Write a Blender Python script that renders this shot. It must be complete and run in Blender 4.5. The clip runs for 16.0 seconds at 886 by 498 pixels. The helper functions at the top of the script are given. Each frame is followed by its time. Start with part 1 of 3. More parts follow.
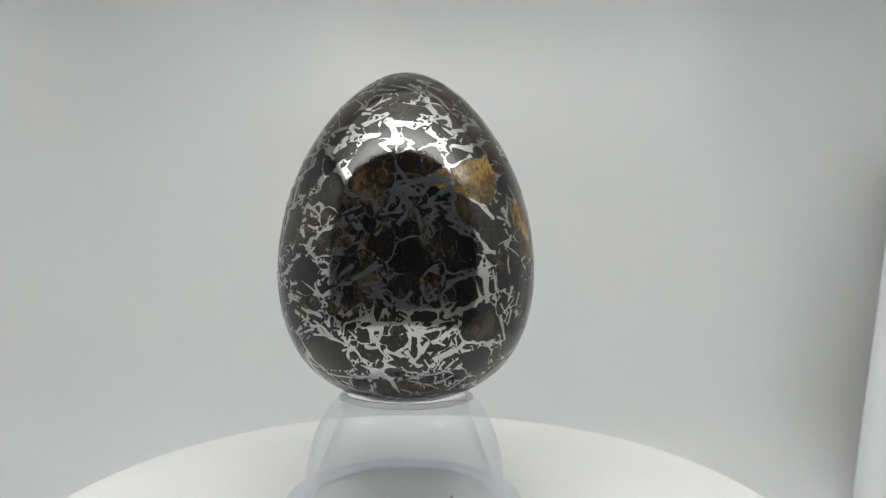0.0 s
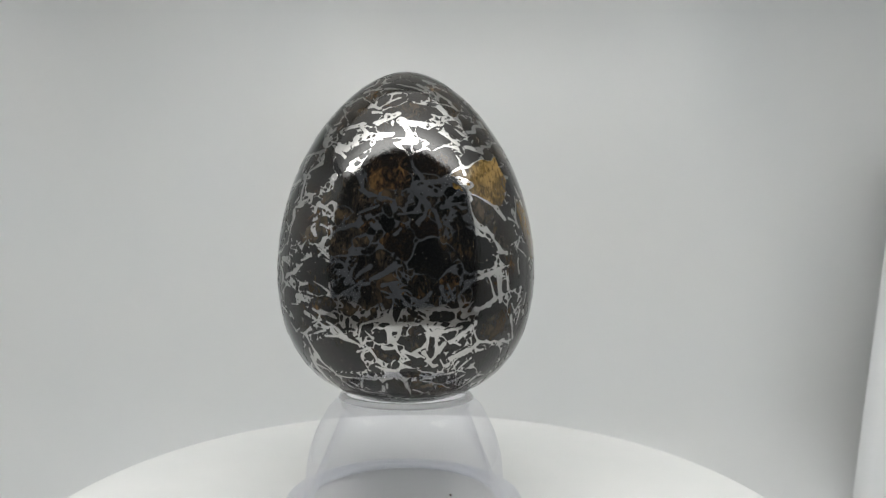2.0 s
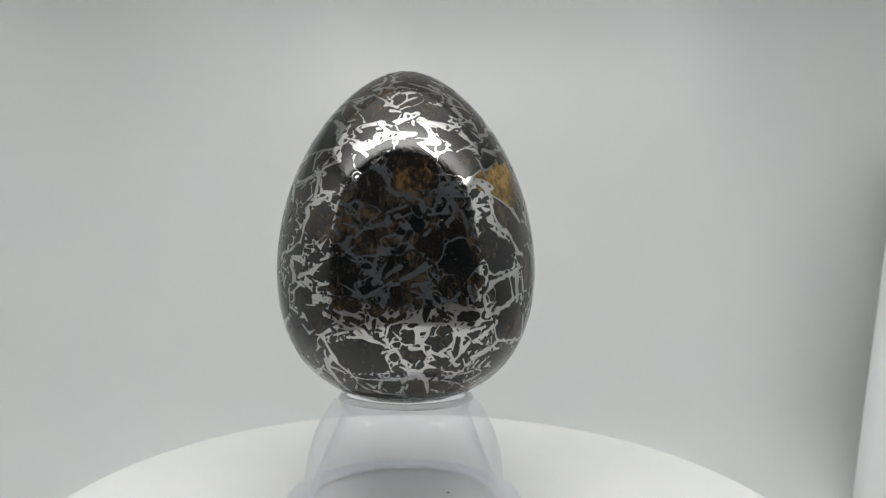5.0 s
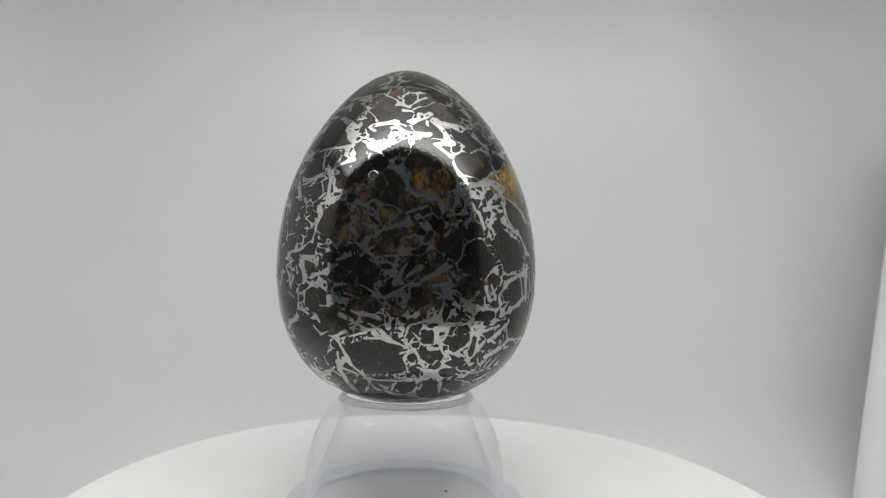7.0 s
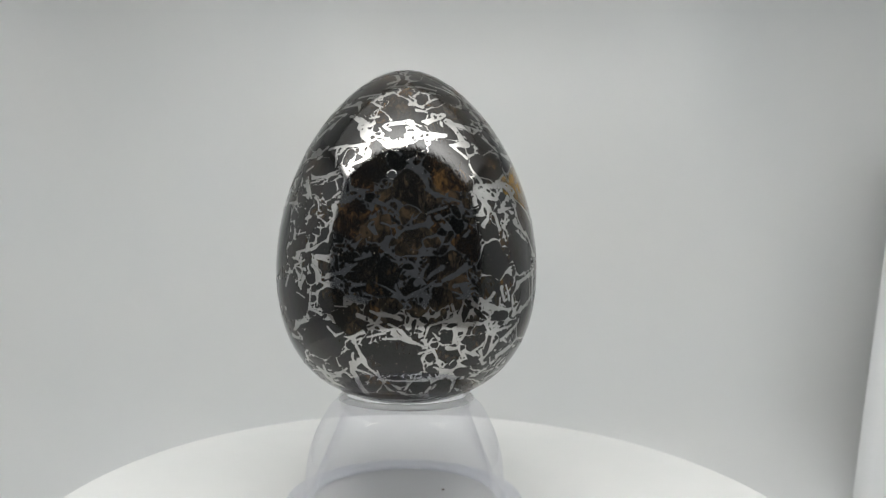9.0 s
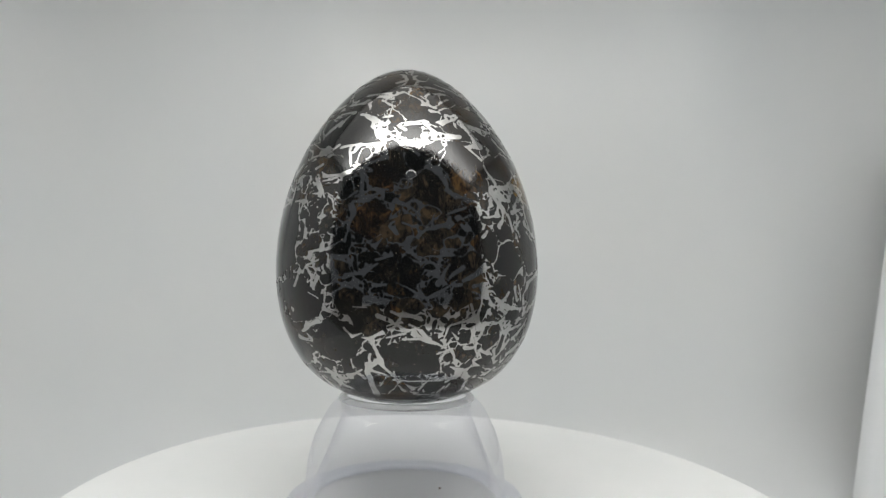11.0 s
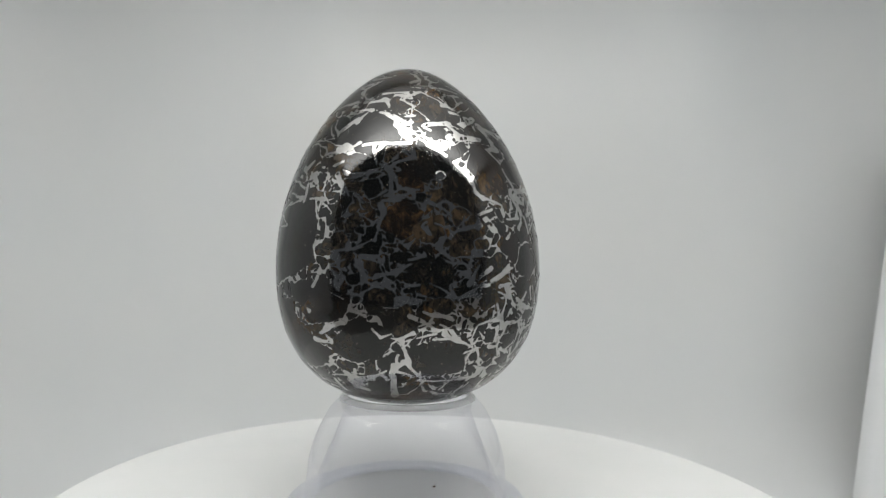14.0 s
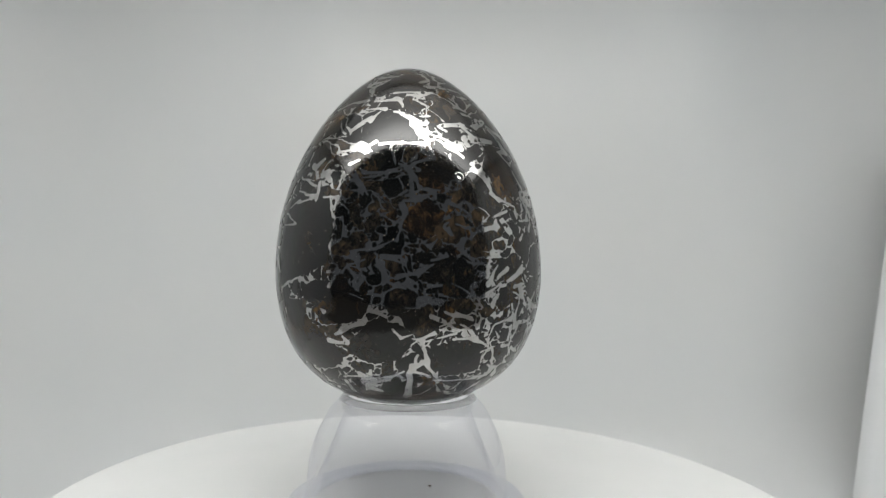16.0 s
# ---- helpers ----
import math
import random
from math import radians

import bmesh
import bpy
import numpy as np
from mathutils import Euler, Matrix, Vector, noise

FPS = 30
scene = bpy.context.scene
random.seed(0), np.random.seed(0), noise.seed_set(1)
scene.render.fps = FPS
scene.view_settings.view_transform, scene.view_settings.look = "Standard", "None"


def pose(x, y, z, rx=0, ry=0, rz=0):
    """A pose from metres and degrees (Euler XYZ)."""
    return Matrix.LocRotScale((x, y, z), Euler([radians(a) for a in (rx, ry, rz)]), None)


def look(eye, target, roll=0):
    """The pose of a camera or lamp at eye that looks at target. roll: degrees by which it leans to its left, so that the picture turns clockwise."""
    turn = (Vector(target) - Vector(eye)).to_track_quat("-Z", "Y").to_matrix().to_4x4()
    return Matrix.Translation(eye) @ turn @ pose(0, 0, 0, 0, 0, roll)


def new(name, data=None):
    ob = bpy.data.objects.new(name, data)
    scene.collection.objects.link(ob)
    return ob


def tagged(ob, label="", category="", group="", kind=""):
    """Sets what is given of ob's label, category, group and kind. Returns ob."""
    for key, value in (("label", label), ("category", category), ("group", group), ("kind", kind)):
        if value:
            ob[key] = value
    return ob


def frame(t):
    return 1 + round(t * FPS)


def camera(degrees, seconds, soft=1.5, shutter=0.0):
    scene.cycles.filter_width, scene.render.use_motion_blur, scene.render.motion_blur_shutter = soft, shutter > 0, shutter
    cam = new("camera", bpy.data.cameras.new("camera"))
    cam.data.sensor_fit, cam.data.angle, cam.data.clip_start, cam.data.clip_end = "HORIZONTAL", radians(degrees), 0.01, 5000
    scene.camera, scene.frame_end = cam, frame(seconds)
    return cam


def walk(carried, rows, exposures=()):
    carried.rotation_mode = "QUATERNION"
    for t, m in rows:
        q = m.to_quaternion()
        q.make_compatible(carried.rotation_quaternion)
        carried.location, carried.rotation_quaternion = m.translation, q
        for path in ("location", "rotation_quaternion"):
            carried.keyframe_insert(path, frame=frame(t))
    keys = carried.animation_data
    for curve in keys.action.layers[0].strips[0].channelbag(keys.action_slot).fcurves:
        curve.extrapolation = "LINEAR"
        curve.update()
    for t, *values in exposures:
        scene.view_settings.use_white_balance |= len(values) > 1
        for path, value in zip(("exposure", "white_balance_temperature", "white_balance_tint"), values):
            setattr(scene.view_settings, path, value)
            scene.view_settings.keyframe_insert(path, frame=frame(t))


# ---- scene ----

# ---- camera ----
cam = camera(73.49, 16.0, soft=1.3)
cam.data.dof.use_dof, cam.data.dof.focus_distance, cam.data.dof.aperture_fstop = True, 0.092, 36.0
EYE = Vector((0.00492, -0.110, 0.0396))
UP = radians(3.03)
VIEW = look(EYE, EYE + Vector((0, math.cos(UP), math.sin(UP))), 0.76)
walk(cam, [(0, VIEW), (16, VIEW)], exposures=[(0, 0.0), (16, 0.0)])

# ---- light ----
world = bpy.data.worlds.new("dim_room")
scene.world = world
world.use_nodes = True
world.node_tree.nodes["Background"].inputs[0].default_value = (0.85, 0.92, 1.0, 1)
world.node_tree.nodes["Background"].inputs[1].default_value = 0.10
LED_POWER = 13.4       # glow of the light panel's diffuser


# ---- materials ----
class Nodes:
    """A small helper that strings shader nodes together."""

    def __init__(self, name):
        self.mat = bpy.data.materials.new(name)
        self.mat.use_nodes = True
        self.tree = self.mat.node_tree
        self.bsdf = self.tree.nodes["Principled BSDF"]
        self.place = self.add("ShaderNodeTexCoord").outputs["Object"]

    def add(self, kind, **inputs):
        n = self.tree.nodes.new(kind)
        for key, value in inputs.items():
            self.put(n.inputs[key.replace("_", " ")], value)
        return n

    def put(self, socket, value):
        if isinstance(value, bpy.types.NodeSocket):
            self.tree.links.new(value, socket)
        else:
            socket.default_value = value

    def noise(self, scale, detail=3.0, rough=0.55, vector=None, warp=0.0):
        n = self.add("ShaderNodeTexNoise", Scale=scale, Detail=detail, Roughness=rough, Distortion=warp)
        self.tree.links.new(vector or self.place, n.inputs["Vector"])
        return n.outputs["Fac"]

    def ramp(self, fac, *stops):
        n = self.add("ShaderNodeValToRGB", Fac=fac)
        el = n.color_ramp.elements
        while len(el) < len(stops):
            el.new(0.5)
        for e, (at, c) in zip(el, stops):
            e.position = at
            e.color = (*c, 1) if isinstance(c, tuple) else (c, c, c, 1)
        return n.outputs["Color"]

    def mix(self, fac, a, b, how="MIX"):
        n = self.tree.nodes.new("ShaderNodeMix")
        n.data_type, n.blend_type = "RGBA", how
        for key, v in ((0, fac), (6, a), (7, b)):
            self.put(n.inputs[key], v)
        return n.outputs[2]

    def maths(self, how, a, b=0.0):
        n = self.tree.nodes.new("ShaderNodeMath")
        n.operation = how
        self.put(n.inputs[0], a)
        self.put(n.inputs[1], b)
        return n.outputs[0]

    def stretch(self, x, y, z, turn=(0, 0, 0)):
        n = self.add("ShaderNodeMapping", Scale=(x, y, z), Rotation=turn)
        self.tree.links.new(self.place, n.inputs["Vector"])
        return n.outputs["Vector"]

    def bump(self, height, strength, distance):
        n = self.add("ShaderNodeBump", Strength=strength, Distance=distance, Height=height)
        self.tree.links.new(n.outputs["Normal"], self.bsdf.inputs["Normal"])

    def surface(self, **inputs):
        for key, value in inputs.items():
            self.put(self.bsdf.inputs[key.replace("_", " ")], value)
        return self.mat


def make_metal():
    m = Nodes("polished_nickel_iron")
    cloud, fine = m.noise(420, 4), m.noise(2600, 2)
    colour = m.ramp(cloud, (0.3, (0.33, 0.327, 0.318)), (0.7, (0.44, 0.435, 0.425)))
    m.bump(fine, 0.04, 0.00004)
    return m.surface(Base_Color=colour, Metallic=1.0, Roughness=m.ramp(m.noise(150, 2), (0.3, 0.07), (0.75, 0.13)))


def make_crystal(name, deep, mid, fleck, share):
    """Polished olivine: dark glassy body with warm streaky depths, cleavage lines and small painted glints."""
    m = Nodes(name)
    chance = m.add("ShaderNodeObjectInfo").outputs["Random"]
    cloud = m.maths("ADD", m.noise(170, 3, 0.5, warp=0.6), m.maths("MULTIPLY", m.maths("SUBTRACT", chance, 0.5), 0.14))
    streak = m.noise(1.0, 5, 0.62, vector=m.stretch(900, 620, 480, (0.5, 0.7, 0.3)), warp=1.2)
    warm = m.maths("MULTIPLY_ADD", streak, 0.75)
    m.tree.links.new(m.maths("SUBTRACT", cloud, 0.375), warm.node.inputs[2])
    body = m.ramp(warm, (0.45 - share, deep), (0.56 - share, tuple(a * 0.65 + b * 0.35 for a, b in zip(deep, mid))), (0.66 - share, mid), (0.76 - share, fleck))
    # sparkle put into the base colour as rare pale specks
    painted_glint = m.noise(2900, 1, 0.5)
    body = m.mix(m.ramp(painted_glint, (0.76, 0.0), (0.80, 0.7)), body, (0.36, 0.31, 0.24, 1))
    cracks = m.noise(1.0, 4, 0.6, vector=m.stretch(2600, 700, 900, (0.4, 0.9, 0.2)))
    body = m.mix(m.ramp(cracks, (0.55, 0.0), (0.64, 0.7)), body, tuple(a * 0.4 for a in deep) + (1,))
    m.bump(m.maths("ADD", m.noise(800, 4, 0.65), m.maths("MULTIPLY", cracks, 1.6)), 0.20, 0.00006)
    return m.surface(Base_Color=body, Roughness=m.ramp(m.noise(700, 3), (0.35, 0.025), (0.75, 0.085)), IOR=1.42)


def make_plain(name, lo, hi, scale, rough, bump=0.05, spec=0.5):
    m = Nodes(name)
    colour = m.ramp(m.noise(scale, 4), (0.3, lo), (0.7, hi))
    m.bump(m.noise(scale * 14, 3), bump, 0.0002)
    return m.surface(Base_Color=colour, Roughness=m.ramp(m.noise(scale * 3, 3), (0.3, rough), (0.7, rough + 0.1)), Specular_IOR_Level=spec)


def make_acrylic(name, tint, gloss):
    """Clear moulded plastic: light goes straight through, with gloss towards its edges."""
    m = Nodes(name)
    tree = m.tree
    clear = m.add("ShaderNodeBsdfTransparent", Color=(*tint, 1))
    shine = m.add("ShaderNodeBsdfGlossy", Color=(0.95, 0.95, 0.97, 1), Roughness=m.ramp(m.noise(300, 3), (0.4, 0.02), (0.8, gloss)))
    both = tree.nodes.new("ShaderNodeMixShader")
    rim = m.add("ShaderNodeLayerWeight", Blend=0.5).outputs["Facing"]
    m.put(both.inputs[0], m.maths("ADD", m.maths("MULTIPLY", m.maths("POWER", rim, 3.0), 0.80), 0.022))
    tree.links.new(clear.outputs[0], both.inputs[1])
    tree.links.new(shine.outputs[0], both.inputs[2])
    tree.links.new(both.outputs[0], tree.nodes["Material Output"].inputs["Surface"])
    tree.nodes.remove(m.bsdf)
    return m.mat


def make_frosted():
    """The stand's rim: half-clear plastic whose white colour paints in the highlight along its edge."""
    m = Nodes("rim_highlight_acrylic")
    rough = m.ramp(m.noise(500, 3), (0.3, 0.1), (0.7, 0.25))
    return m.surface(Base_Color=(0.93, 0.93, 0.94, 1), Roughness=rough, IOR=1.49, Alpha=0.3)


def make_glow(name, colour, power):
    """A diffuser lit by a row of LEDs along its front edge: bright there, fading towards the back and the ends."""
    m = Nodes(name)
    y = m.add("ShaderNodeSeparateXYZ", Vector=m.place).outputs["Y"]
    fall = m.ramp(m.maths("MULTIPLY_ADD", y, 6.0), (0.0, 1.0), (0.2, 0.80), (0.38, 0.30), (0.58, 0.12), (0.8, 0.07))
    fall.node.inputs[0].links[0].from_node.inputs[2].default_value = 0.5
    x = m.maths("ABSOLUTE", m.add("ShaderNodeSeparateXYZ", Vector=m.place).outputs["X"])
    row = m.ramp(m.maths("MULTIPLY", x, 4.0), (0.0, 1.0), (0.40, 0.9), (0.70, 0.6), (0.9, 0.6))
    return m.surface(Base_Color=(0.8, 0.8, 0.8, 1), Emission_Color=(*colour, 1), Emission_Strength=m.maths("MULTIPLY", m.maths("MULTIPLY", fall, row), power))


METAL = make_metal()
CRYSTALS = {
    "d": make_crystal("dark_olivine", (0.0045, 0.0045, 0.0038), (0.023, 0.018, 0.012), (0.052, 0.036, 0.021), 0.085),
    "k": make_crystal("black_olivine", (0.002, 0.0022, 0.002), (0.009, 0.009, 0.007), (0.035, 0.022, 0.010), 0.02),
    "b": make_crystal("brown_olivine", (0.005, 0.004, 0.003), (0.026, 0.016, 0.008), (0.085, 0.048, 0.018), 0.02),
    "a": make_crystal("amber_olivine", (0.030, 0.019, 0.006), (0.14, 0.086, 0.021), (0.27, 0.17, 0.05), 0.08),
}
ACRYLIC = make_acrylic("clear_acrylic", (0.972, 0.973, 0.982), 0.06)
THICK_ACRYLIC = make_acrylic("thick_clear_acrylic", (0.935, 0.942, 0.965), 0.1)
RIM_HIGHLIGHT = make_frosted()
WHITE_TABLE = make_plain("white_satin_plastic", (0.80, 0.81, 0.80), (0.84, 0.84, 0.83), 40, 0.42, 0.04)
GREY_SHEET = make_plain("pale_grey_satin_sheet", (0.79, 0.805, 0.81), (0.83, 0.83, 0.82), 9, 0.28, 0.02, 0.7)
WHITE_FABRIC = make_plain("white_tent_fabric", (0.86, 0.88, 0.89), (0.90, 0.905, 0.905), 25, 0.7, 0.1)
REFLECTED_GREY = make_plain("reflected_worktop_grey", (0.34, 0.33, 0.32), (0.42, 0.41, 0.40), 30, 0.5)
BLACK_TRIM = make_plain("black_plastic", (0.02, 0.02, 0.02), (0.03, 0.03, 0.03), 60, 0.5)
GLOW = make_glow("led_diffuser", (1.0, 0.995, 0.965), LED_POWER)


# ---- mesh helpers ----
def part(name, bm, material, parent=None, label="", smooth=True):
    me = bpy.data.meshes.new(name)
    bm.to_mesh(me)
    bm.free()
    for p in me.polygons:
        p.use_smooth = smooth
    me.materials.append(material)
    ob = new(name, me)
    ob.parent = parent
    return tagged(ob, label)


def lathe(profile, steps=96, closed=False):
    """Turn a list of (radius, height) round the z axis; radius 0 closes an end."""
    bm = bmesh.new()
    rings = []
    for r, z in profile:
        if r < 1e-7:
            rings.append([bm.verts.new((0, 0, z))])
        else:
            rings.append([bm.verts.new((r * math.sin(a), -r * math.cos(a), z)) for a in (2 * math.pi * i / steps for i in range(steps))])
    pairs = list(zip(rings, rings[1:])) + ([(rings[-1], rings[0])] if closed else [])
    for lo, hi in pairs:
        for i in range(steps):
            j = (i + 1) % steps
            if len(lo) == 1 and len(hi) > 1:
                bm.faces.new((lo[0], hi[i], hi[j]))
            elif len(hi) == 1 and len(lo) > 1:
                bm.faces.new((lo[i], lo[j], hi[0]))
            elif len(lo) > 1:
                bm.faces.new((lo[i], lo[j], hi[j], hi[i]))
    bmesh.ops.recalc_face_normals(bm, faces=bm.faces)
    return bm


def rounded(points, radius, steps=4):
    """Round the corners of a closed (r, z) outline."""
    out = []
    n = len(points)
    for i in range(n):
        p, a, b = Vector(points[i]), Vector(points[i - 1]), Vector(points[(i + 1) % n])
        d = min(radius, (a - p).length * 0.45, (b - p).length * 0.45)
        p0, p1 = p + (a - p).normalized() * d, p + (b - p).normalized() * d
        for k in range(steps + 1):
            t = k / steps
            out.append(tuple(p0 * (1 - t) ** 2 + p * 2 * t * (1 - t) + p1 * t * t))
    return out


def box(size, centre, bevel=0.0):
    bm = bmesh.new()
    bmesh.ops.create_cube(bm, size=1)
    bmesh.ops.scale(bm, vec=size, verts=bm.verts)
    bmesh.ops.translate(bm, vec=centre, verts=bm.verts)
    if bevel:
        bmesh.ops.bevel(bm, geom=bm.edges[:], offset=bevel, segments=2, affect="EDGES", profile=0.5)
    return bm


# ---- the light tent ----
TENT_X, TENT_BACK, TENT_FRONT, FLOOR, TOP = 0.27, 0.235, -0.135, -0.072, 0.265


def build_tent():
    walls = (("floor", (2 * TENT_X, TENT_BACK + 0.085, 0.004), (0, (TENT_BACK - 0.085) / 2, FLOOR - 0.002)),
             ("ceiling", (2 * TENT_X, TENT_BACK - TENT_FRONT, 0.004), (0, (TENT_BACK + TENT_FRONT) / 2, TOP + 0.002)),
             ("wall_back", (2 * TENT_X, 0.004, TOP - FLOOR), (0, TENT_BACK + 0.002, (TOP + FLOOR) / 2)),
             ("wall_left", (0.004, TENT_BACK - TENT_FRONT, TOP - FLOOR), (-TENT_X - 0.002, (TENT_BACK + TENT_FRONT) / 2, (TOP + FLOOR) / 2)),
             ("wall_right", (0.004, TENT_BACK - TENT_FRONT, TOP - FLOOR), (TENT_X + 0.002, (TENT_BACK + TENT_FRONT) / 2, (TOP + FLOOR) / 2)))
    for name, size, centre in walls:
        ob = part(name, box(size, centre), WHITE_FABRIC, smooth=False)
        tagged(ob, "white fabric side of a small photo light tent", "tent wall", kind="structure")


def build_worktop():
    """An unseen table under the tent, added to soften the egg's dark reflection below; it runs on before the opening.
    """
    ob = part("worktop", box((0.8, 0.56, 0.02), (0, 0.0, FLOOR - 0.016), 0.003), REFLECTED_GREY, smooth=False)
    tagged(ob, "unseen grey worktop under the light tent, added for the egg's reflection", "worktop", kind="structure")


def build_backdrop():
    """A hanging sheet that sweeps forward onto the tent floor, with soft folds."""
    bm = bmesh.new()
    cols, rows = 72, 40
    grid = []
    for j in range(rows + 1):
        s = j / rows
        line = []
        for i in range(cols + 1):
            c = 2 * i / cols - 1
            x = c * 0.262
            if s < 0.3:
                a = s / 0.3 * math.pi / 2
                y, z = 0.155 + 0.05 * math.sin(a), FLOOR + 0.004 + 0.05 * (1 - math.cos(a))
            else:
                y, z = 0.205, FLOOR + 0.054 + (s - 0.3) / 0.7 * (TOP - FLOOR - 0.056)
            y += 0.0035 * math.sin(c * 7.0 + 0.6) * min(1, s * 2) + 0.0011 * math.sin(c * 17.0 + 1.0 + s) * min(1, s * 2) - 0.05 * max(0, abs(c) - 0.72) ** 2 * 3
            line.append(bm.verts.new((x, y, z)))
        grid.append(line)
    for j in range(rows):
        for i in range(cols):
            bm.faces.new((grid[j][i], grid[j][i + 1], grid[j + 1][i + 1], grid[j + 1][i]))
    ob = part("backdrop", bm, GREY_SHEET)
    mod = ob.modifiers.new("thickness", "SOLIDIFY")
    mod.thickness = 0.0008
    tagged(ob, "pale grey satin backdrop sheet sweeping down to the floor", "backdrop", kind="structure")


def build_flap():
    """The tent's side flap, which stands free of the wall and leans a little."""
    bm = bmesh.new()
    cols, rows = 10, 14
    grid = []
    for j in range(rows + 1):
        s = j / rows
        z = FLOOR + 0.001 + 0.191 * s
        edge = Vector((0.1970 + 0.0298 * s, 0.174, z))
        wall = Vector((0.268, 0.120, z))
        grid.append([bm.verts.new(edge.lerp(wall, i / cols) + Vector((0, 0.006 * math.sin(i / cols * math.pi), 0))) for i in range(cols + 1)])
    for j in range(rows):
        for i in range(cols):
            bm.faces.new((grid[j][i], grid[j][i + 1], grid[j + 1][i + 1], grid[j + 1][i]))
    ob = part("side_flap", bm, WHITE_FABRIC)
    mod = ob.modifiers.new("thickness", "SOLIDIFY")
    mod.thickness = 0.0015
    tagged(ob, "white fabric side flap of the light tent", "tent flap", kind="structure")


def build_light():
    lamp = tagged(new("light_panel"), "bright white LED panel under the tent's top", "lamp")
    lamp.location = (0, -0.045, TOP - 0.006)
    part("housing", box((0.50, 0.175, 0.008), (0, 0, 0), 0.0015), BLACK_TRIM, lamp, smooth=False)
    part("diffuser", box((0.485, 0.16, 0.003), (0, 0, -0.0056), 0.001), GLOW, lamp, "glowing white diffuser", smooth=False)


# ---- turntable and stand ----
def build_turntable():
    table = tagged(new("turntable"), "round white satin display turntable, slowly turning", "turntable")
    r = 0.0664
    top = lathe([(0, -0.008)] + [(r - 0.001, -0.008), (r, -0.007), (r, -0.0009), (r - 0.0003, -0.0003), (r - 0.001, 0), (0, 0)], 128)
    for v in top.verts:      # a hand-cut disc, a little out of round
        a = math.atan2(v.co.y, v.co.x)
        k = 1 + 0.0287 * math.cos(a) + -0.0103 * math.sin(a) + -0.0300 * math.cos(2 * a) + 0.0074 * math.sin(2 * a)
        v.co.x, v.co.y = v.co.x * k, v.co.y * k
    part("disc", top, WHITE_TABLE, table, "white satin top disc, slightly out of round")
    part("base", lathe([(0, FLOOR + 0.004), (0.052, FLOOR + 0.004), (0.054, FLOOR + 0.006), (0.054, -0.012), (0.05, -0.008), (0, -0.008)]), WHITE_TABLE, table)
    return table


def build_stand():
    mm = 0.001
    stand = tagged(new("display_stand"), "clear acrylic conical egg stand on the white turntable", "stand")
    wall = [(17.9, 0.75), (17.8, 2.6), (17.65, 5.5), (17.4, 8.0), (16.9, 10.0), (16.1, 12.4), (15.1, 14.4), (13.9, 16.5), (12.4, 18.1)]
    hollow = [(11.0 + 6.5 * (16.8 - z) / 16.05, z) for r, z in wall[:-2]] + [(11.0, 16.8), (10.7, 18.1)]
    part("cone", lathe([(r * mm, z * mm) for r, z in wall + hollow[::-1]], 128, closed=True), ACRYLIC, stand)
    collar = rounded([(10.8, 18.15), (12.3, 18.15), (12.2, 18.5), (11.7, 18.95), (11.0, 19.1)], 0.25)
    part("collar", lathe([(r * mm, z * mm) for r, z in collar], 128, closed=True), RIM_HIGHLIGHT, stand, "moulded rim that holds the egg, its highlight painted white")
    foot = rounded([(16.4, 0.0), (21.0, 0.0), (21.0, 0.7), (16.4, 0.7)], 0.3)
    part("foot_ring", lathe([(r * mm, z * mm) for r, z in foot], 128, closed=True), THICK_ACRYLIC, stand)
    return stand


def build_speck():
    bm = bmesh.new()
    bmesh.ops.create_icosphere(bm, subdivisions=2, radius=0.00028)
    for v in bm.verts:
        v.co *= 1 + 0.35 * noise.noise(v.co * 5000)
        v.co.z *= 0.5
    bmesh.ops.translate(bm, vec=(0, 0, 0.00012), verts=bm.verts)
    crumb = make_plain("reddish_crumb", (0.10, 0.04, 0.035), (0.17, 0.08, 0.07), 4000, 0.7)
    return tagged(part("dust_speck", bm, crumb), "tiny reddish-brown crumb lying on the white turntable", "crumb")


# ---- the egg ----
EGG_H = 60.68                                   # millimetres
ROUND = (62.45, -57.25, 70.48, -40.49)          # profile
OVAL = (0.0163, -0.0024)
HEART = np.array((0.0, 0.0, 0.43 * EGG_H))
rng = np.random.default_rng(11)


def girth(z, lon):
    u = np.clip(z / EGG_H, 0, 1)
    r = np.sqrt(u * (1 - u)) * (ROUND[0] + ROUND[1] * u + ROUND[2] * u * u + ROUND[3] * u ** 3)
    return r * (1 + OVAL[0] * np.cos(2 * lon) + OVAL[1] * np.sin(2 * lon))


_u = (1 - np.cos(np.linspace(0, math.pi, 3000))) / 2
_r = np.sqrt(_u * (1 - _u)) * (ROUND[0] + ROUND[1] * _u + ROUND[2] * _u * _u + ROUND[3] * _u ** 3)
POLAR = np.arctan2(_r, HEART[2] - _u * EGG_H)
REACH = np.hypot(_r, HEART[2] - _u * EGG_H)


def on_egg(d):
    """The egg's surface in the directions d from its heart."""
    lon = np.arctan2(d[..., 0], -d[..., 1])
    k = 1 + OVAL[0] * np.cos(2 * lon) + OVAL[1] * np.sin(2 * lon)
    flat = np.hypot(d[..., 0], d[..., 1]) / k
    out = np.interp(np.arctan2(flat, -d[..., 2]), POLAR, REACH) / np.hypot(flat, d[..., 2])
    return HEART + out[..., None] * d


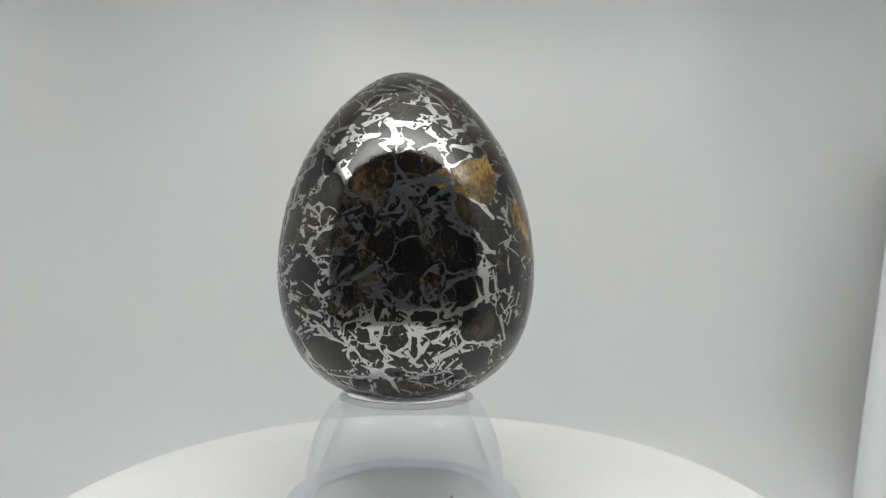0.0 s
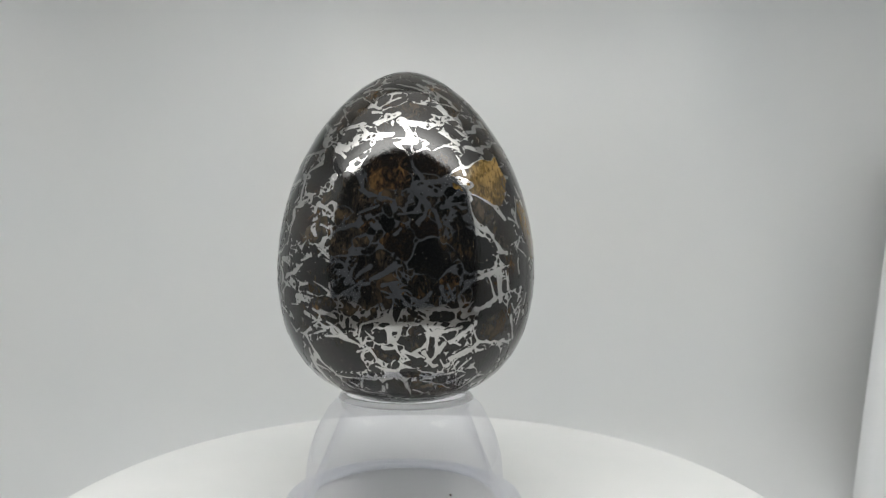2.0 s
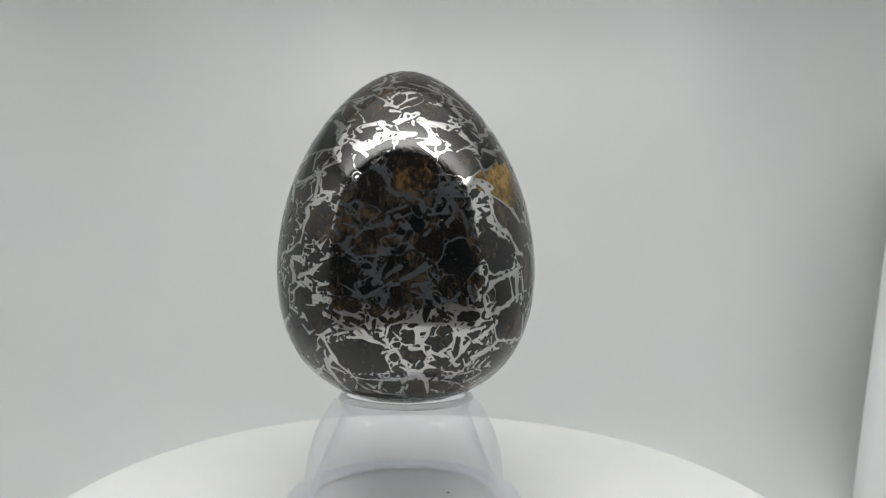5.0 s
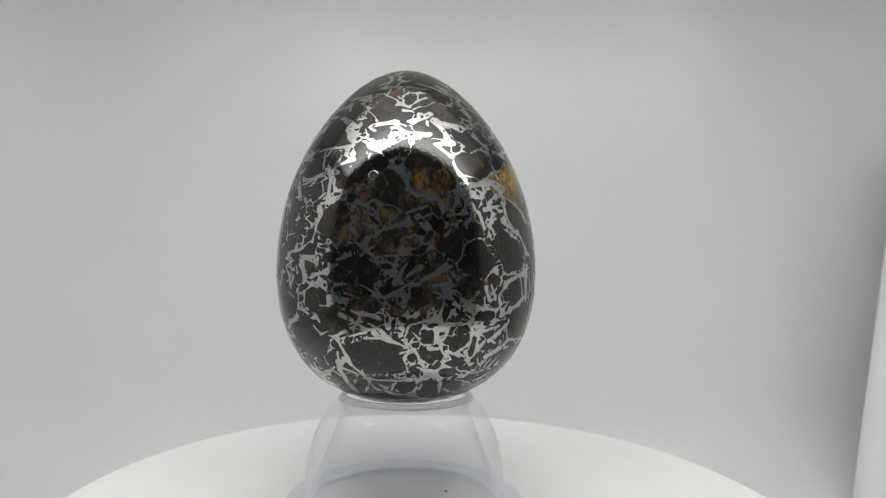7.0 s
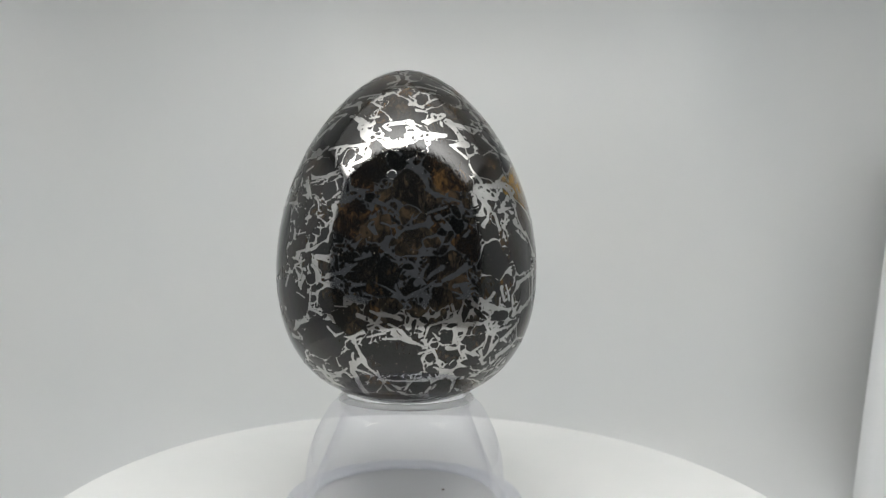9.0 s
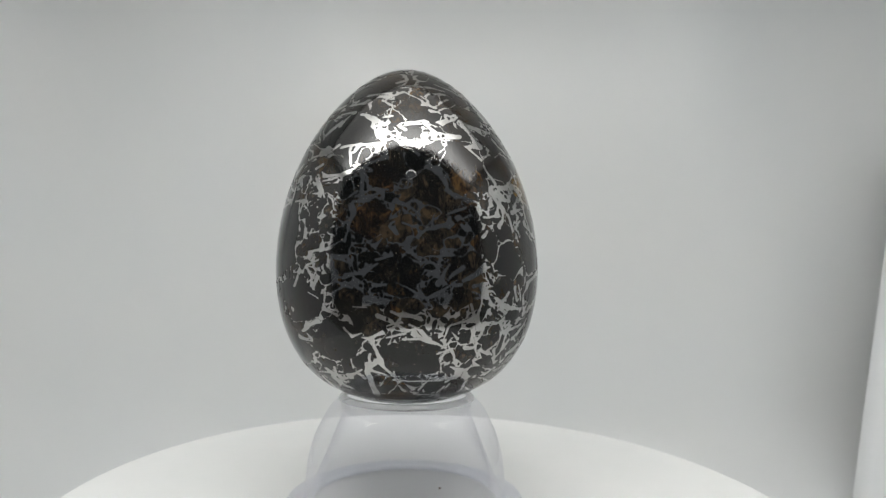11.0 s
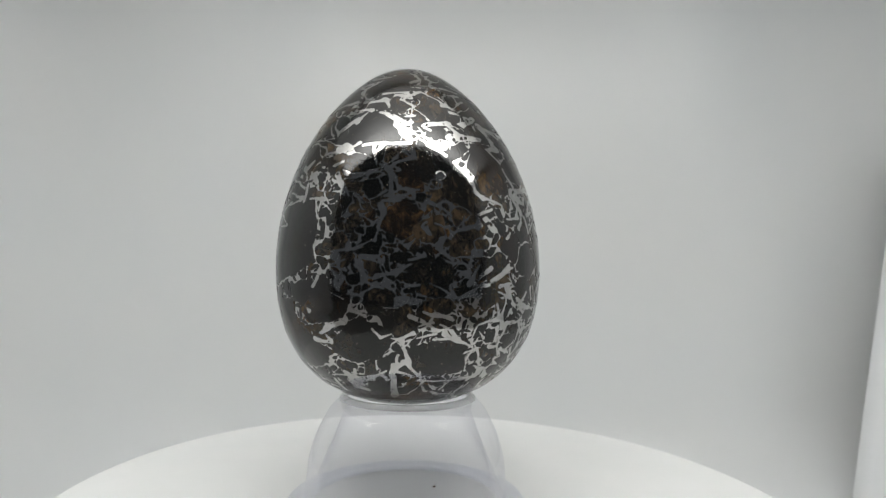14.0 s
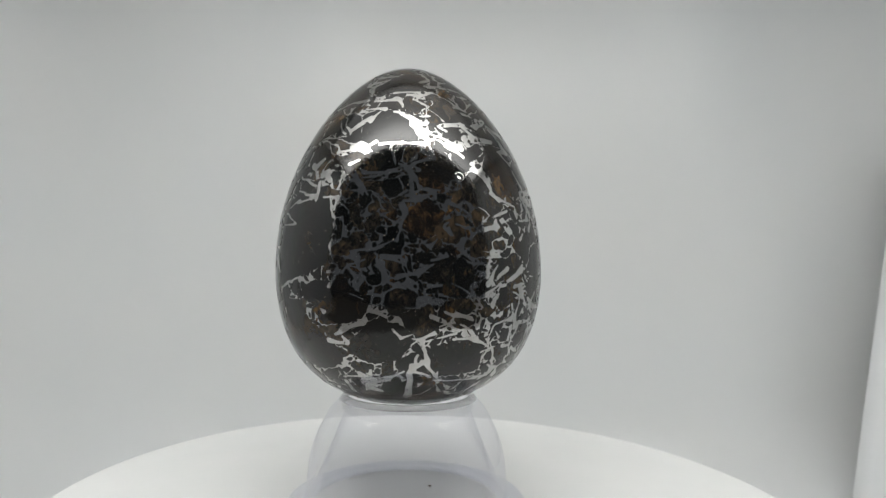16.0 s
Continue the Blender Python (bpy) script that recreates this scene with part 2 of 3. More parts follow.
def egg_normal(p):
    d = p - HEART
    d = d / np.linalg.norm(d, axis=-1, keepdims=True)
    side = np.cross(d, np.where(np.abs(d[..., 2:3]) > 0.9, (1.0, 0, 0), (0, 0, 1.0)))
    side /= np.linalg.norm(side, axis=-1, keepdims=True)
    up = np.cross(side, d)
    n = np.cross(on_egg(d + 0.01 * side) - on_egg(d - 0.01 * side), on_egg(d + 0.01 * up) - on_egg(d - 0.01 * up))
    n /= np.linalg.norm(n, axis=-1, keepdims=True)
    return np.where((n * d).sum(-1, keepdims=True) < 0, -n, n)


class Grain:
    """A crystal: an angular outline on the egg's skin."""

    def __init__(self, p, w, h, tilt, kind, grow):
        self.p, self.kind, self.grow = p, kind, grow
        n = egg_normal(p)
        east = np.cross((0, 0, 1.0), n)
        east /= np.linalg.norm(east)
        north = np.cross(n, east)
        c, s = math.cos(radians(tilt)), math.sin(radians(tilt))
        self.n, self.t1, self.t2 = n, c * east + s * north, -s * east + c * north
        self.a, self.b = w / 2, h / 2
        self.r, self.reach = math.sqrt(w * h) / 2, max(w, h) / 2
        sides = int(rng.choice([4, 5, 5, 6] if w * h > 6 else [3, 4, 4, 5, 6]))
        turn = np.sort((np.arange(sides) + rng.uniform(-0.36, 0.36, sides)) * 2 * math.pi / sides + rng.uniform(0, 6.3))
        self.cut = np.stack([np.cos(turn), np.sin(turn)], 1) / rng.uniform(0.62, 1.06, sides)[:, None]
        self.key = rng.uniform(0, 1000)

    def far(self, x):
        """How far x lies outside the outline, in millimetres."""
        v = x - self.p
        c = np.stack([v @ self.t1 / self.a, v @ self.t2 / self.b], -1)
        g = 0.93 * (c @ self.cut.T).max(-1) + 0.07 * np.hypot(c[..., 0], c[..., 1])
        return np.maximum((g - 1) * self.r, np.linalg.norm(v, axis=-1) - 1.7 * self.reach)


# Kind, bearing in degrees, height, width, height of the piece in millimetres, slant in degrees.
# a amber, b brown, d dark, k black olivine
SOLE = [("b", -40, 3.6, 5.1, 8.0, 0), ("d", -68, 3.7, 4.6, 7.2, 0), ("b", 20, 4.2, 4.2, 4.8, 10), ("b", -9, 4.3, 4.5, 5.5, 0),
    ("b", -50, 4.5, 4.1, 4.7, 0), ("b", -22, 5.2, 2.7, 5.0, 0), ("b", -21, 5.2, 3.4, 4.3, 15),
    ("d", -64, 6.4, 4.0, 11.0, 0),
    ("d", -2, 7.5, 3.5, 2.5, 0), ("d", -62, 8.1, 3.3, 2.9, 0), ("d", 38, 8.7, 6.6, 6.2, 20)]
FOOT = [("d", -48, 9.5, 10.0, 5.5, 0), ("d", -36, 9.8, 10.4, 7.0, -12), ("d", -12, 10.2, 3.9, 3.2, -10), ("d", 15, 11.7, 4.8, 3.1, 15),
    ("d", 58, 12.1, 7.8, 6.3, 0), ("d", -104, 12.4, 13.5, 11.5, 0), ("d", -67, 12.4, 11.3, 7.9, 0), ("d", -2, 12.5, 4.8, 3.7, 0),
    ("d", 6, 12.5, 1.2, 3.9, 0), ("d", -14, 13.3, 2.7, 1.8, 0),
    ("d", 36, 14.9, 9.3, 7.1, 0), ("d", -51, 15.7, 4.9, 5.0, 0)]
LOW_BELT = [("k", -52, 15.8, 4.7, 4.9, 0), ("d", -34, 16.1, 3.2, 1.8, 0), ("d", -110, 16.3, 6.6, 6.4, 0), ("k", 9, 16.6, 4.8, 2.7, 0),
    ("k", -8, 16.9, 1.8, 2.7, 0), ("b", 18, 17.2, 2.3, 2.7, 0), ("d", -26, 17.5, 2.8, 2.1, 0), ("d", 44, 17.7, 3.0, 4.6, 0), ("d", -36, 17.8, 4.9, 1.9, -10), ("b", -60, 18.0, 3.5, 3.7, 0), ("b", -83, 18.4, 9.7, 6.2, 0), ("d", -59, 19.0, 4.8, 3.7, 10), ("d", -16, 19.0, 5.2, 3.1, 20)]
BELT = [("k", -56, 19.2, 3.4, 2.2, -15), ("b", 26, 19.5, 6.4, 5.2, 0), ("k", -64, 19.9, 1.5, 3.8, 0),
    ("k", -93, 20.1, 8.5, 5.2, 0), ("k", 3, 20.5, 5.2, 3.4, 0), ("d", -37, 21.3, 4.1, 5.3, 0),
    ("k", -38, 22.2, 5.9, 7.4, 0),
    ("d", -48, 22.4, 2.8, 1.9, 0), ("d", -44, 23.3, 4.1, 3.4, 0), ("d", -60, 23.4, 2.6, 4.0, 0), ("b", 43, 23.4, 3.6, 5.5, 0)]
LOW_WAIST = [("d", -16, 23.7, 6.6, 4.2, 10), ("d", -50, 25.0, 4.6, 2.1, 0), ("k", 6, 25.0, 5.0, 6.1, 0), ("d", 37, 25.3, 3.6, 3.2, 0), ("k", 21, 26.3, 8.4, 7.0, -10), ("b", 52, 26.8, 5.9, 3.6, 0), ("b", -6, 27.1, 5.0, 5.1, 0),
    ("k", -62, 27.4, 4.1, 4.2, 0), ("d", -22, 27.5, 5.2, 2.9, 0), ("d", -26, 28.0, 6.5, 3.4, 0), ("b", -40, 28.3, 3.6, 3.4, 0)]
WAIST = [("k", -103, 29.3, 20.0, 14.5, 0), ("d", -40, 29.2, 5.4, 3.7, 0), ("b", 2, 29.4, 4.1, 3.4, 0), ("d", 38, 30.0, 5.3, 6.9, -10), ("k", -11, 30.4, 2.3, 2.7, 0), ("b", -50, 30.7, 6.5, 4.8, 0),
    ("k", -0, 31.8, 3.8, 1.8, 0), ("a", 60, 31.8, 9.1, 11.5, -8), ("d", 31, 31.9, 8.1, 6.0, -35),
    ("d", -28, 32.2, 4.3, 3.5, 0)]
HIGH_WAIST = [("d", -59, 33.4, 3.2, 2.0, 0), ("k", 14, 34.4, 3.0, 2.6, 20), ("d", -26, 34.7, 8.8, 8.8, -10), ("d", -84, 35.4, 4.3, 2.0, 0), ("d", -70, 35.9, 3.6, 2.3, 0), ("k", -63, 35.9, 3.3, 2.7, 0),
    ("d", -64, 36.0, 2.9, 2.9, 0), ("b", -26, 36.3, 5.6, 3.8, 0)]
CHEST = [("d", -104, 36.5, 4.5, 3.4, 0), ("a", 36, 37.5, 9.6, 11.5, -40),
    ("b", -10, 38.0, 7.6, 6.8, 0), ("d", -42, 39.5, 3.4, 7.2, 10), ("b", 8, 39.7, 7.6, 6.1, -5), ("d", -81, 39.8, 4.7, 4.1, 0),
    ("k", -68, 40.3, 5.4, 4.1, 0), ("k", -32, 40.6, 3.2, 6.6, 10), ("b", -12, 40.6, 7.8, 9.7, -20), ("k", -54, 41.0, 2.2, 3.3, 0)]
SHOULDER = [("d", -56, 41.3, 2.5, 3.7, -10), ("d", -100, 42.3, 6.0, 5.6, 0), ("d", 36, 42.9, 4.5, 3.3, -20),
    ("d", -91, 43.6, 7.8, 3.1, -20), ("d", -66, 45.0, 8.1, 4.0, 12), ("d", -34, 45.0, 3.7, 4.5, 20), ("d", -8, 45.1, 5.6, 3.0, 15), ("d", 36, 45.3, 4.9, 3.7, 0)]
HIGH_SHOULDER = [("d", 20, 45.6, 4.1, 2.8, -15), ("k", -67, 46.0, 10.8, 9.7, 0), ("d", 30, 47.4, 3.6, 3.8, 0),
    ("d", 0, 49.4, 9.3, 4.4, 5), ("d", -32, 49.5, 7.3, 8.0, 30), ("d", -66, 49.8, 3.9, 3.1, 0), ("d", -52, 49.8, 3.4, 4.2, 0),
    ("d", -34, 50.1, 5.7, 7.1, -10), ("d", -96, 53.6, 4.8, 9.1, 20), ("b", -56, 55.2, 7.0, 6.1, 0)]
NECK = [("b", 60, 57.4, 3.7, 7.2, -30)]


# Seams and pools of bare metal: bearing, height, length, breadth in millimetres, slant in degrees.
SEAMS_A = [(-26, 3.7, 3.8, 0.58, -12), (3, 4.1, 2.3, 0.34, -32), (-3, 4.4, 4.3, 0.54, -86), (-36, 4.4, 2, 0.66, -28), (-57, 4.4, 2.5, 0.99, 73), (-18, 4.6, 2.1, 0.49, 71),
    (33, 4.8, 3.7, 0.61, 65), (18, 5, 3.2, 0.41, -25), (-75, 5, 1.7, 1.61, -31), (-15, 5.1, 1.9, 0.4, 70), (-91, 5.1, 2.9, 0.99, 87), (-41, 5.2, 2.1, 0.53, -59),
    (-29, 5.3, 2.1, 0.47, 61), (7, 5.7, 3, 0.33, -20), (35, 5.8, 3.2, 0.45, 66), (24, 6.2, 2.2, 0.7, 39), (-55, 6.2, 7.5, 1.31, 82), (-77, 6.3, 5.6, 0.7, 63)]
SEAMS_B = [(-31, 6.4, 7.1, 0.49, -2), (-72, 6.6, 3.6, 1.63, 13), (-19, 6.7, 1.5, 0.73, 10), (6, 6.8, 2.5, 0.32, -20), (15, 7.1, 2.4, 0.48, 12), (-85, 7.2, 3.2, 0.52, 7),
    (-8, 7.3, 2.1, 0.35, 89), (-78, 7.3, 2, 1.6, -48), (24, 7.4, 2.1, 0.37, -25), (-43, 7.4, 2.3, 0.46, -80), (5, 7.6, 3, 0.41, -20), (-62, 7.7, 3.2, 0.81, 27),
    (-49, 7.8, 2, 0.52, -20), (-12, 8.2, 1.9, 0.55, -17), (-14, 8.4, 1.7, 0.48, -25), (23, 8.6, 1.4, 0.47, 58), (19, 8.7, 1.4, 0.55, 58), (-47, 8.7, 3.6, 0.52, -57)]
SEAMS_C = [(-52, 8.8, 2.3, 0.73, 57), (15, 8.9, 1.3, 0.76, 48), (11, 8.9, 1.4, 0.34, -62), (-6, 9, 1.5, 0.46, -55), (6, 9, 1.8, 0.56, -35), (4, 10.1, 2, 0.52, -60),
    (-52, 10.1, 1.7, 0.51, 83), (7, 10.3, 2.4, 0.72, 71), (18, 10.3, 2.7, 0.77, 34), (-21, 10.5, 2.3, 0.53, 69), (-17, 10.5, 2.5, 0.51, -64), (23, 10.9, 3.3, 0.79, 36),
    (-49, 11, 4.7, 0.58, -80), (24, 11.1, 2, 0.57, 51), (-22, 11.2, 1.5, 0.49, 21), (10, 11.4, 1.8, 0.75, 63), (-7, 11.4, 3.8, 0.44, -66), (-10, 11.6, 2, 0.77, 1)]
SEAMS_D = [(40, 11.6, 1.2, 0.76, 38), (40, 11.9, 6.7, 0.57, -3), (29, 12.1, 2.4, 0.46, -7), (16, 12.2, 2.1, 0.45, -17), (4, 12.3, 2.5, 0.42, -88), (8, 12.5, 3.1, 0.68, -83),
    (-26, 12.5, 3.8, 0.55, -23), (-86, 12.8, 3.1, 0.76, -2), (16, 13, 2.3, 0.6, 39), (-34, 13.2, 3.6, 0.56, 1), (-52, 13.2, 1.8, 0.46, -15), (-82, 13.2, 1.4, 0.76, -47),
    (19, 13.6, 2.3, 0.6, 57), (23, 13.6, 2.4, 0.44, -59), (-18, 13.6, 1.4, 0.42, -46), (-48, 13.7, 2.5, 0.55, 28), (-7, 13.8, 2.1, 0.58, 74), (-41, 13.8, 2.5, 0.54, 13)]
SEAMS_E = [(-31, 13.8, 1.7, 0.51, -60), (-57, 13.9, 1.9, 0.45, 18), (47, 14, 5.1, 0.52, -54), (-22, 14, 1.9, 0.42, 78), (12, 14.1, 4.2, 0.65, 11), (4, 14.2, 2.4, 0.59, -54),
    (-60, 14.2, 1.5, 0.43, -56), (-84, 14.5, 2, 1.11, 35), (-34, 14.7, 2.2, 0.53, -38), (-4, 15.1, 2.3, 0.8, 0), (-79, 15.3, 4, 0.78, 13), (2, 15.5, 2, 0.53, 27),
    (-41, 15.5, 2.4, 0.44, 12), (50, 15.6, 2.5, 0.64, 83), (-16, 15.6, 4, 0.54, 12), (-11, 16.3, 4, 0.94, -66), (-45, 16.3, 2.5, 0.76, -22), (21, 16.6, 2.6, 0.65, 19)]
SEAMS_F = [(-35, 16.7, 2.7, 0.52, -9), (-37, 16.7, 4.5, 0.53, -16), (45, 16.8, 3, 0.39, -41), (-67, 17.2, 2.1, 0.62, -25), (10, 17.3, 3.7, 0.69, -8), (19, 17.3, 2.9, 0.57, 51),
    (26, 17.5, 2.8, 0.73, 14), (48, 17.5, 3.1, 0.5, 48), (-9, 17.6, 3.6, 0.5, 81), (0, 17.6, 3.8, 1.02, -14), (-91, 17.7, 0.8, 0.74, -45), (-54, 18, 2.1, 0.26, 0),
    (2, 18.2, 3.1, 0.92, -27), (16, 18.3, 2, 0.78, -72), (2, 18.4, 3.2, 0.67, 57), (31, 18.5, 2.7, 0.78, 31), (54, 18.6, 2, 0.51, 73), (-69, 18.8, 2.6, 0.42, -89)]
SEAMS_G = [(-22, 19, 2.3, 0.76, 53), (-65, 19, 2.2, 0.41, 83), (-48, 19, 2.5, 1.33, -11), (-5, 19.2, 3.5, 0.75, -50), (-28, 19.4, 2.8, 0.67, 18), (-9, 19.6, 2.8, 0.59, -18),
    (9, 19.6, 2, 0.76, -74), (-31, 19.6, 3.6, 0.83, -61), (-75, 19.7, 2.1, 0.26, -24), (12, 19.8, 2.5, 0.67, -66), (17, 20.2, 2, 0.72, 43), (-36, 20.5, 4, 0.34, -31),
    (34, 20.6, 4.3, 1.16, -77), (30, 20.6, 4.3, 0.59, -70), (-23, 20.6, 2.8, 0.67, 38), (-62, 20.7, 2.9, 0.33, 26), (-9, 21.1, 2.4, 0.66, 11), (-46, 21.2, 1.9, 0.66, 0)]
SEAMS_H = [(-60, 21.3, 2, 0.5, -26), (38, 21.7, 2.9, 0.68, -78), (-76, 21.9, 1.6, 0.33, 16), (-85, 21.9, 1.8, 0.8, 53), (25, 22.1, 6, 0.79, 17), (-14, 22.4, 2.3, 0.51, 36),
    (-65, 22.5, 1.9, 0.67, -76), (-24, 22.7, 3.2, 0.66, 56), (-56, 22.7, 2.4, 0.82, 11), (-20, 22.9, 2.3, 0.83, 37), (-76, 23, 1.5, 0.78, -41), (-73, 23, 1.1, 0.51, 60),
    (-11, 23.1, 3.5, 0.83, 39), (-65, 23.3, 2.6, 0.66, -44), (-8, 23.5, 1.9, 0.66, 14), (34, 23.5, 2.8, 0.63, 20), (-50, 23.7, 2.1, 0.82, 26), (-122, 24.6, 2.6, 0.84, -55)]
SEAMS_I = [(-75, 24.7, 2.6, 0.42, 15), (-45, 25.1, 2.7, 0.65, 9), (-61, 25.2, 3, 1.31, -10), (-26, 25.3, 4.3, 0.41, 5), (-35, 25.6, 3.9, 0.41, -27), (-76, 25.7, 0.9, 0.86, 41),
    (35, 26, 2.1, 0.62, -6), (49, 26.4, 4.1, 0.3, -24), (-73, 26.5, 3, 0.58, 7), (-68, 26.6, 2.8, 0.33, 16), (-64, 27.2, 2.9, 0.33, 25), (32, 27.4, 3.5, 0.51, -50),
    (47, 27.9, 2.2, 0.51, 45), (-32, 28.4, 1.3, 0.5, 45), (-59, 28.6, 2, 0.41, 64), (-7, 28.7, 1.3, 0.42, 46), (29, 28.9, 1.7, 0.6, -47), (-41, 29.4, 1.6, 1.08, -44)]
SEAMS_J = [(-25, 29.7, 4, 0.67, 13), (-36, 29.9, 1.9, 0.42, -15), (23, 30, 4.5, 0.65, -27), (-21, 30.3, 1.6, 0.58, 71), (-16, 30.3, 2.1, 1.23, -50), (7, 30.7, 2.6, 0.78, -70),
    (12, 30.7, 2.4, 0.5, 37), (-27, 30.7, 1.5, 0.41, 72), (-63, 30.8, 2.6, 0.33, -45), (-60, 30.9, 1.6, 0.42, 57), (2, 31.1, 2.6, 0.67, 69), (-113, 31.1, 4.5, 0.37, -2),
    (22, 31.3, 2.7, 0.59, -60), (44, 31.3, 2.4, 0.4, -18), (-58, 31.4, 3.3, 0.83, 83), (-3, 31.5, 2.7, 0.52, 10), (47, 31.6, 2.7, 0.89, -64), (-18, 32.2, 2.9, 0.6, 19)]
SEAMS_K = [(-32, 32.2, 2, 0.41, -75), (-113, 32.2, 4.2, 0.38, -25), (36, 32.3, 2.5, 0.92, -45), (-36, 32.5, 4.4, 0.68, -33), (13, 32.9, 3.1, 0.88, 12), (-33, 33.1, 1.5, 0.59, -46),
    (1, 33.2, 3, 0.68, 53), (20, 33.3, 2, 0.67, -81), (2, 33.6, 2.2, 1.07, -47), (-67, 33.6, 2.8, 0.33, -57), (-54, 33.7, 1.9, 0.71, -1), (-85, 33.7, 2, 0.61, 82),
    (49, 33.9, 3.4, 0.48, 68), (-14, 34, 3.3, 0.56, -15), (28, 34.1, 5.3, 0.41, -23), (14, 34.2, 2.7, 0.94, 38), (-111, 34.4, 3.4, 0.43, 20), (-50, 34.5, 2.8, 0.62, 19)]
SEAMS_L = [(-82, 34.5, 2.1, 0.27, -65), (-104, 34.6, 3.9, 0.57, 1), (-87, 34.6, 3.2, 0.63, -8), (-47, 34.7, 1.8, 0.62, -59), (-20, 34.8, 1.7, 0.56, -36), (-58, 34.8, 1.2, 0.72, 27),
    (-54, 35, 2.1, 0.83, -84), (10, 35.1, 2.2, 0.43, 46), (4, 35.2, 3.7, 2.09, -16), (-47, 35.3, 1.8, 0.46, -9), (-73, 35.4, 2, 0.51, -52), (20, 35.7, 2.7, 1.27, -81),
    (-104, 35.8, 4.8, 0.54, -18), (56, 36.1, 3.3, 1.06, -64), (-21, 36.1, 2.2, 0.71, -67), (-96, 36.1, 2.6, 0.92, -87), (8, 36.5, 6.9, 0.95, 8), (-37, 36.7, 2, 0.25, -78)]
SEAMS_M = [(18, 36.8, 2.6, 1.68, -21), (-76, 36.8, 3.4, 0.94, -52), (-55, 37.2, 3.1, 0.84, -80), (-72, 37.4, 2, 0.48, -4), (-24, 37.5, 2.5, 0.72, -56), (-105, 37.9, 5.6, 0.55, -23),
    (-91, 38, 1.7, 0.62, -47), (-69, 38.1, 3.9, 0.58, -8), (-62, 38.3, 2, 0.91, 13), (0, 38.4, 3.4, 0.62, -64), (-26, 38.6, 1.2, 0.78, -30), (-75, 38.6, 1.3, 0.27, -28),
    (-56, 39, 3, 0.79, -22), (20, 39.2, 2.2, 0.59, -85), (-102, 39.7, 2.4, 0.77, -51), (-49, 39.9, 3, 0.79, 20), (-79, 40.1, 1.4, 0.69, 18), (-99, 40.7, 1.6, 1.03, 37)]
SEAMS_N = [(-62, 40.9, 3.2, 0.51, -82), (-5, 41.5, 2.3, 0.48, -45), (-35, 41.8, 3.1, 0.65, -48), (-47, 41.8, 2, 1.28, -39), (-85, 42.1, 3.1, 0.53, -4), (-59, 42.3, 1.5, 0.88, 50),
    (-80, 42.4, 2.1, 0.9, -17), (16, 42.6, 2.5, 0.5, -12), (29, 42.8, 2.8, 1.03, -2), (-91, 42.8, 1.8, 0.36, -46), (-5, 42.9, 2.5, 0.96, 13), (-30, 42.9, 2.4, 0.95, 12),
    (-58, 42.9, 7.1, 0.6, 0), (-77, 42.9, 2.1, 0.78, -23), (-72, 43, 1.2, 0.63, 32), (-122, 43.1, 4.7, 0.35, 17), (-38, 43.3, 4.6, 0.84, -26), (-1, 43.4, 1.3, 1.13, -31)]
SEAMS_O = [(-97, 44, 3.5, 0.28, -24), (17, 44.1, 3.3, 0.69, -37), (-25, 44.2, 1.8, 1.86, 9), (-46, 44.2, 1.4, 0.75, -70), (-17, 44.3, 3.5, 1.33, 6), (44, 44.5, 6.1, 0.58, 24),
    (-97, 44.9, 5.7, 0.32, -5), (-50, 45.1, 3.1, 1.79, -50), (-4, 45.3, 4.1, 1.28, -70), (23, 45.5, 1.8, 0.62, -43), (-39, 45.6, 1.4, 0.52, -33), (-26, 45.7, 2.6, 0.73, -75),
    (10, 46.4, 3.5, 0.65, 10), (-93, 46.4, 3.6, 0.37, -50), (1, 46.5, 3.9, 1.17, -12), (-32, 46.5, 4.7, 1.02, 7), (-51, 46.6, 2, 0.85, -12), (-90, 46.8, 4.9, 0.46, -56)]
SEAMS_P = [(-81, 46.8, 3.5, 1.13, 40), (26, 47, 2.3, 0.47, -79), (37, 47.1, 7.1, 0.87, 32), (-14, 47.3, 3.5, 1.05, 41), (-55, 47.3, 2.7, 0.63, -30), (-16, 47.4, 2.6, 0.64, 34),
    (21, 47.7, 3.2, 0.55, 22), (-13, 47.8, 1.2, 1.31, -18), (-46, 47.8, 1.5, 0.6, 1), (-74, 47.9, 2.1, 0.75, 57), (-57, 48, 3.4, 0.87, -30), (46, 48.4, 1.5, 1.07, -49),
    (-21, 48.8, 1.5, 0.84, -15), (-46, 49, 2.7, 0.29, -74), (-75, 49.4, 3.4, 0.68, -10), (16, 49.5, 1.6, 0.78, -60), (-22, 49.9, 2, 0.69, -20), (-18, 50.2, 1.9, 0.39, 54)]
SEAMS_Q = [(22, 50.7, 2.7, 0.66, -2), (-61, 50.7, 2.1, 0.81, -53), (17, 50.8, 3.1, 0.87, -79), (27, 50.9, 2.2, 0.62, -64), (-48, 51, 2.3, 0.57, -81), (-25, 51.1, 2.5, 0.4, -67),
    (-71, 51.1, 3.2, 0.66, -4), (-12, 51.2, 2.1, 0.5, 31), (-96, 51.3, 5.5, 0.72, 6), (-31, 51.5, 4.5, 0.46, -47), (-45, 52, 3.2, 0.96, 35), (-14, 52.1, 2.5, 0.4, 78),
    (23, 52.6, 2.9, 1.06, -42), (-55, 52.6, 4.8, 0.82, -3), (-13, 52.8, 2.1, 0.7, 7), (13, 53.8, 3.5, 0.65, -61), (-23, 54.1, 6.8, 0.84, -4), (10, 54.2, 3.1, 0.53, -58)]
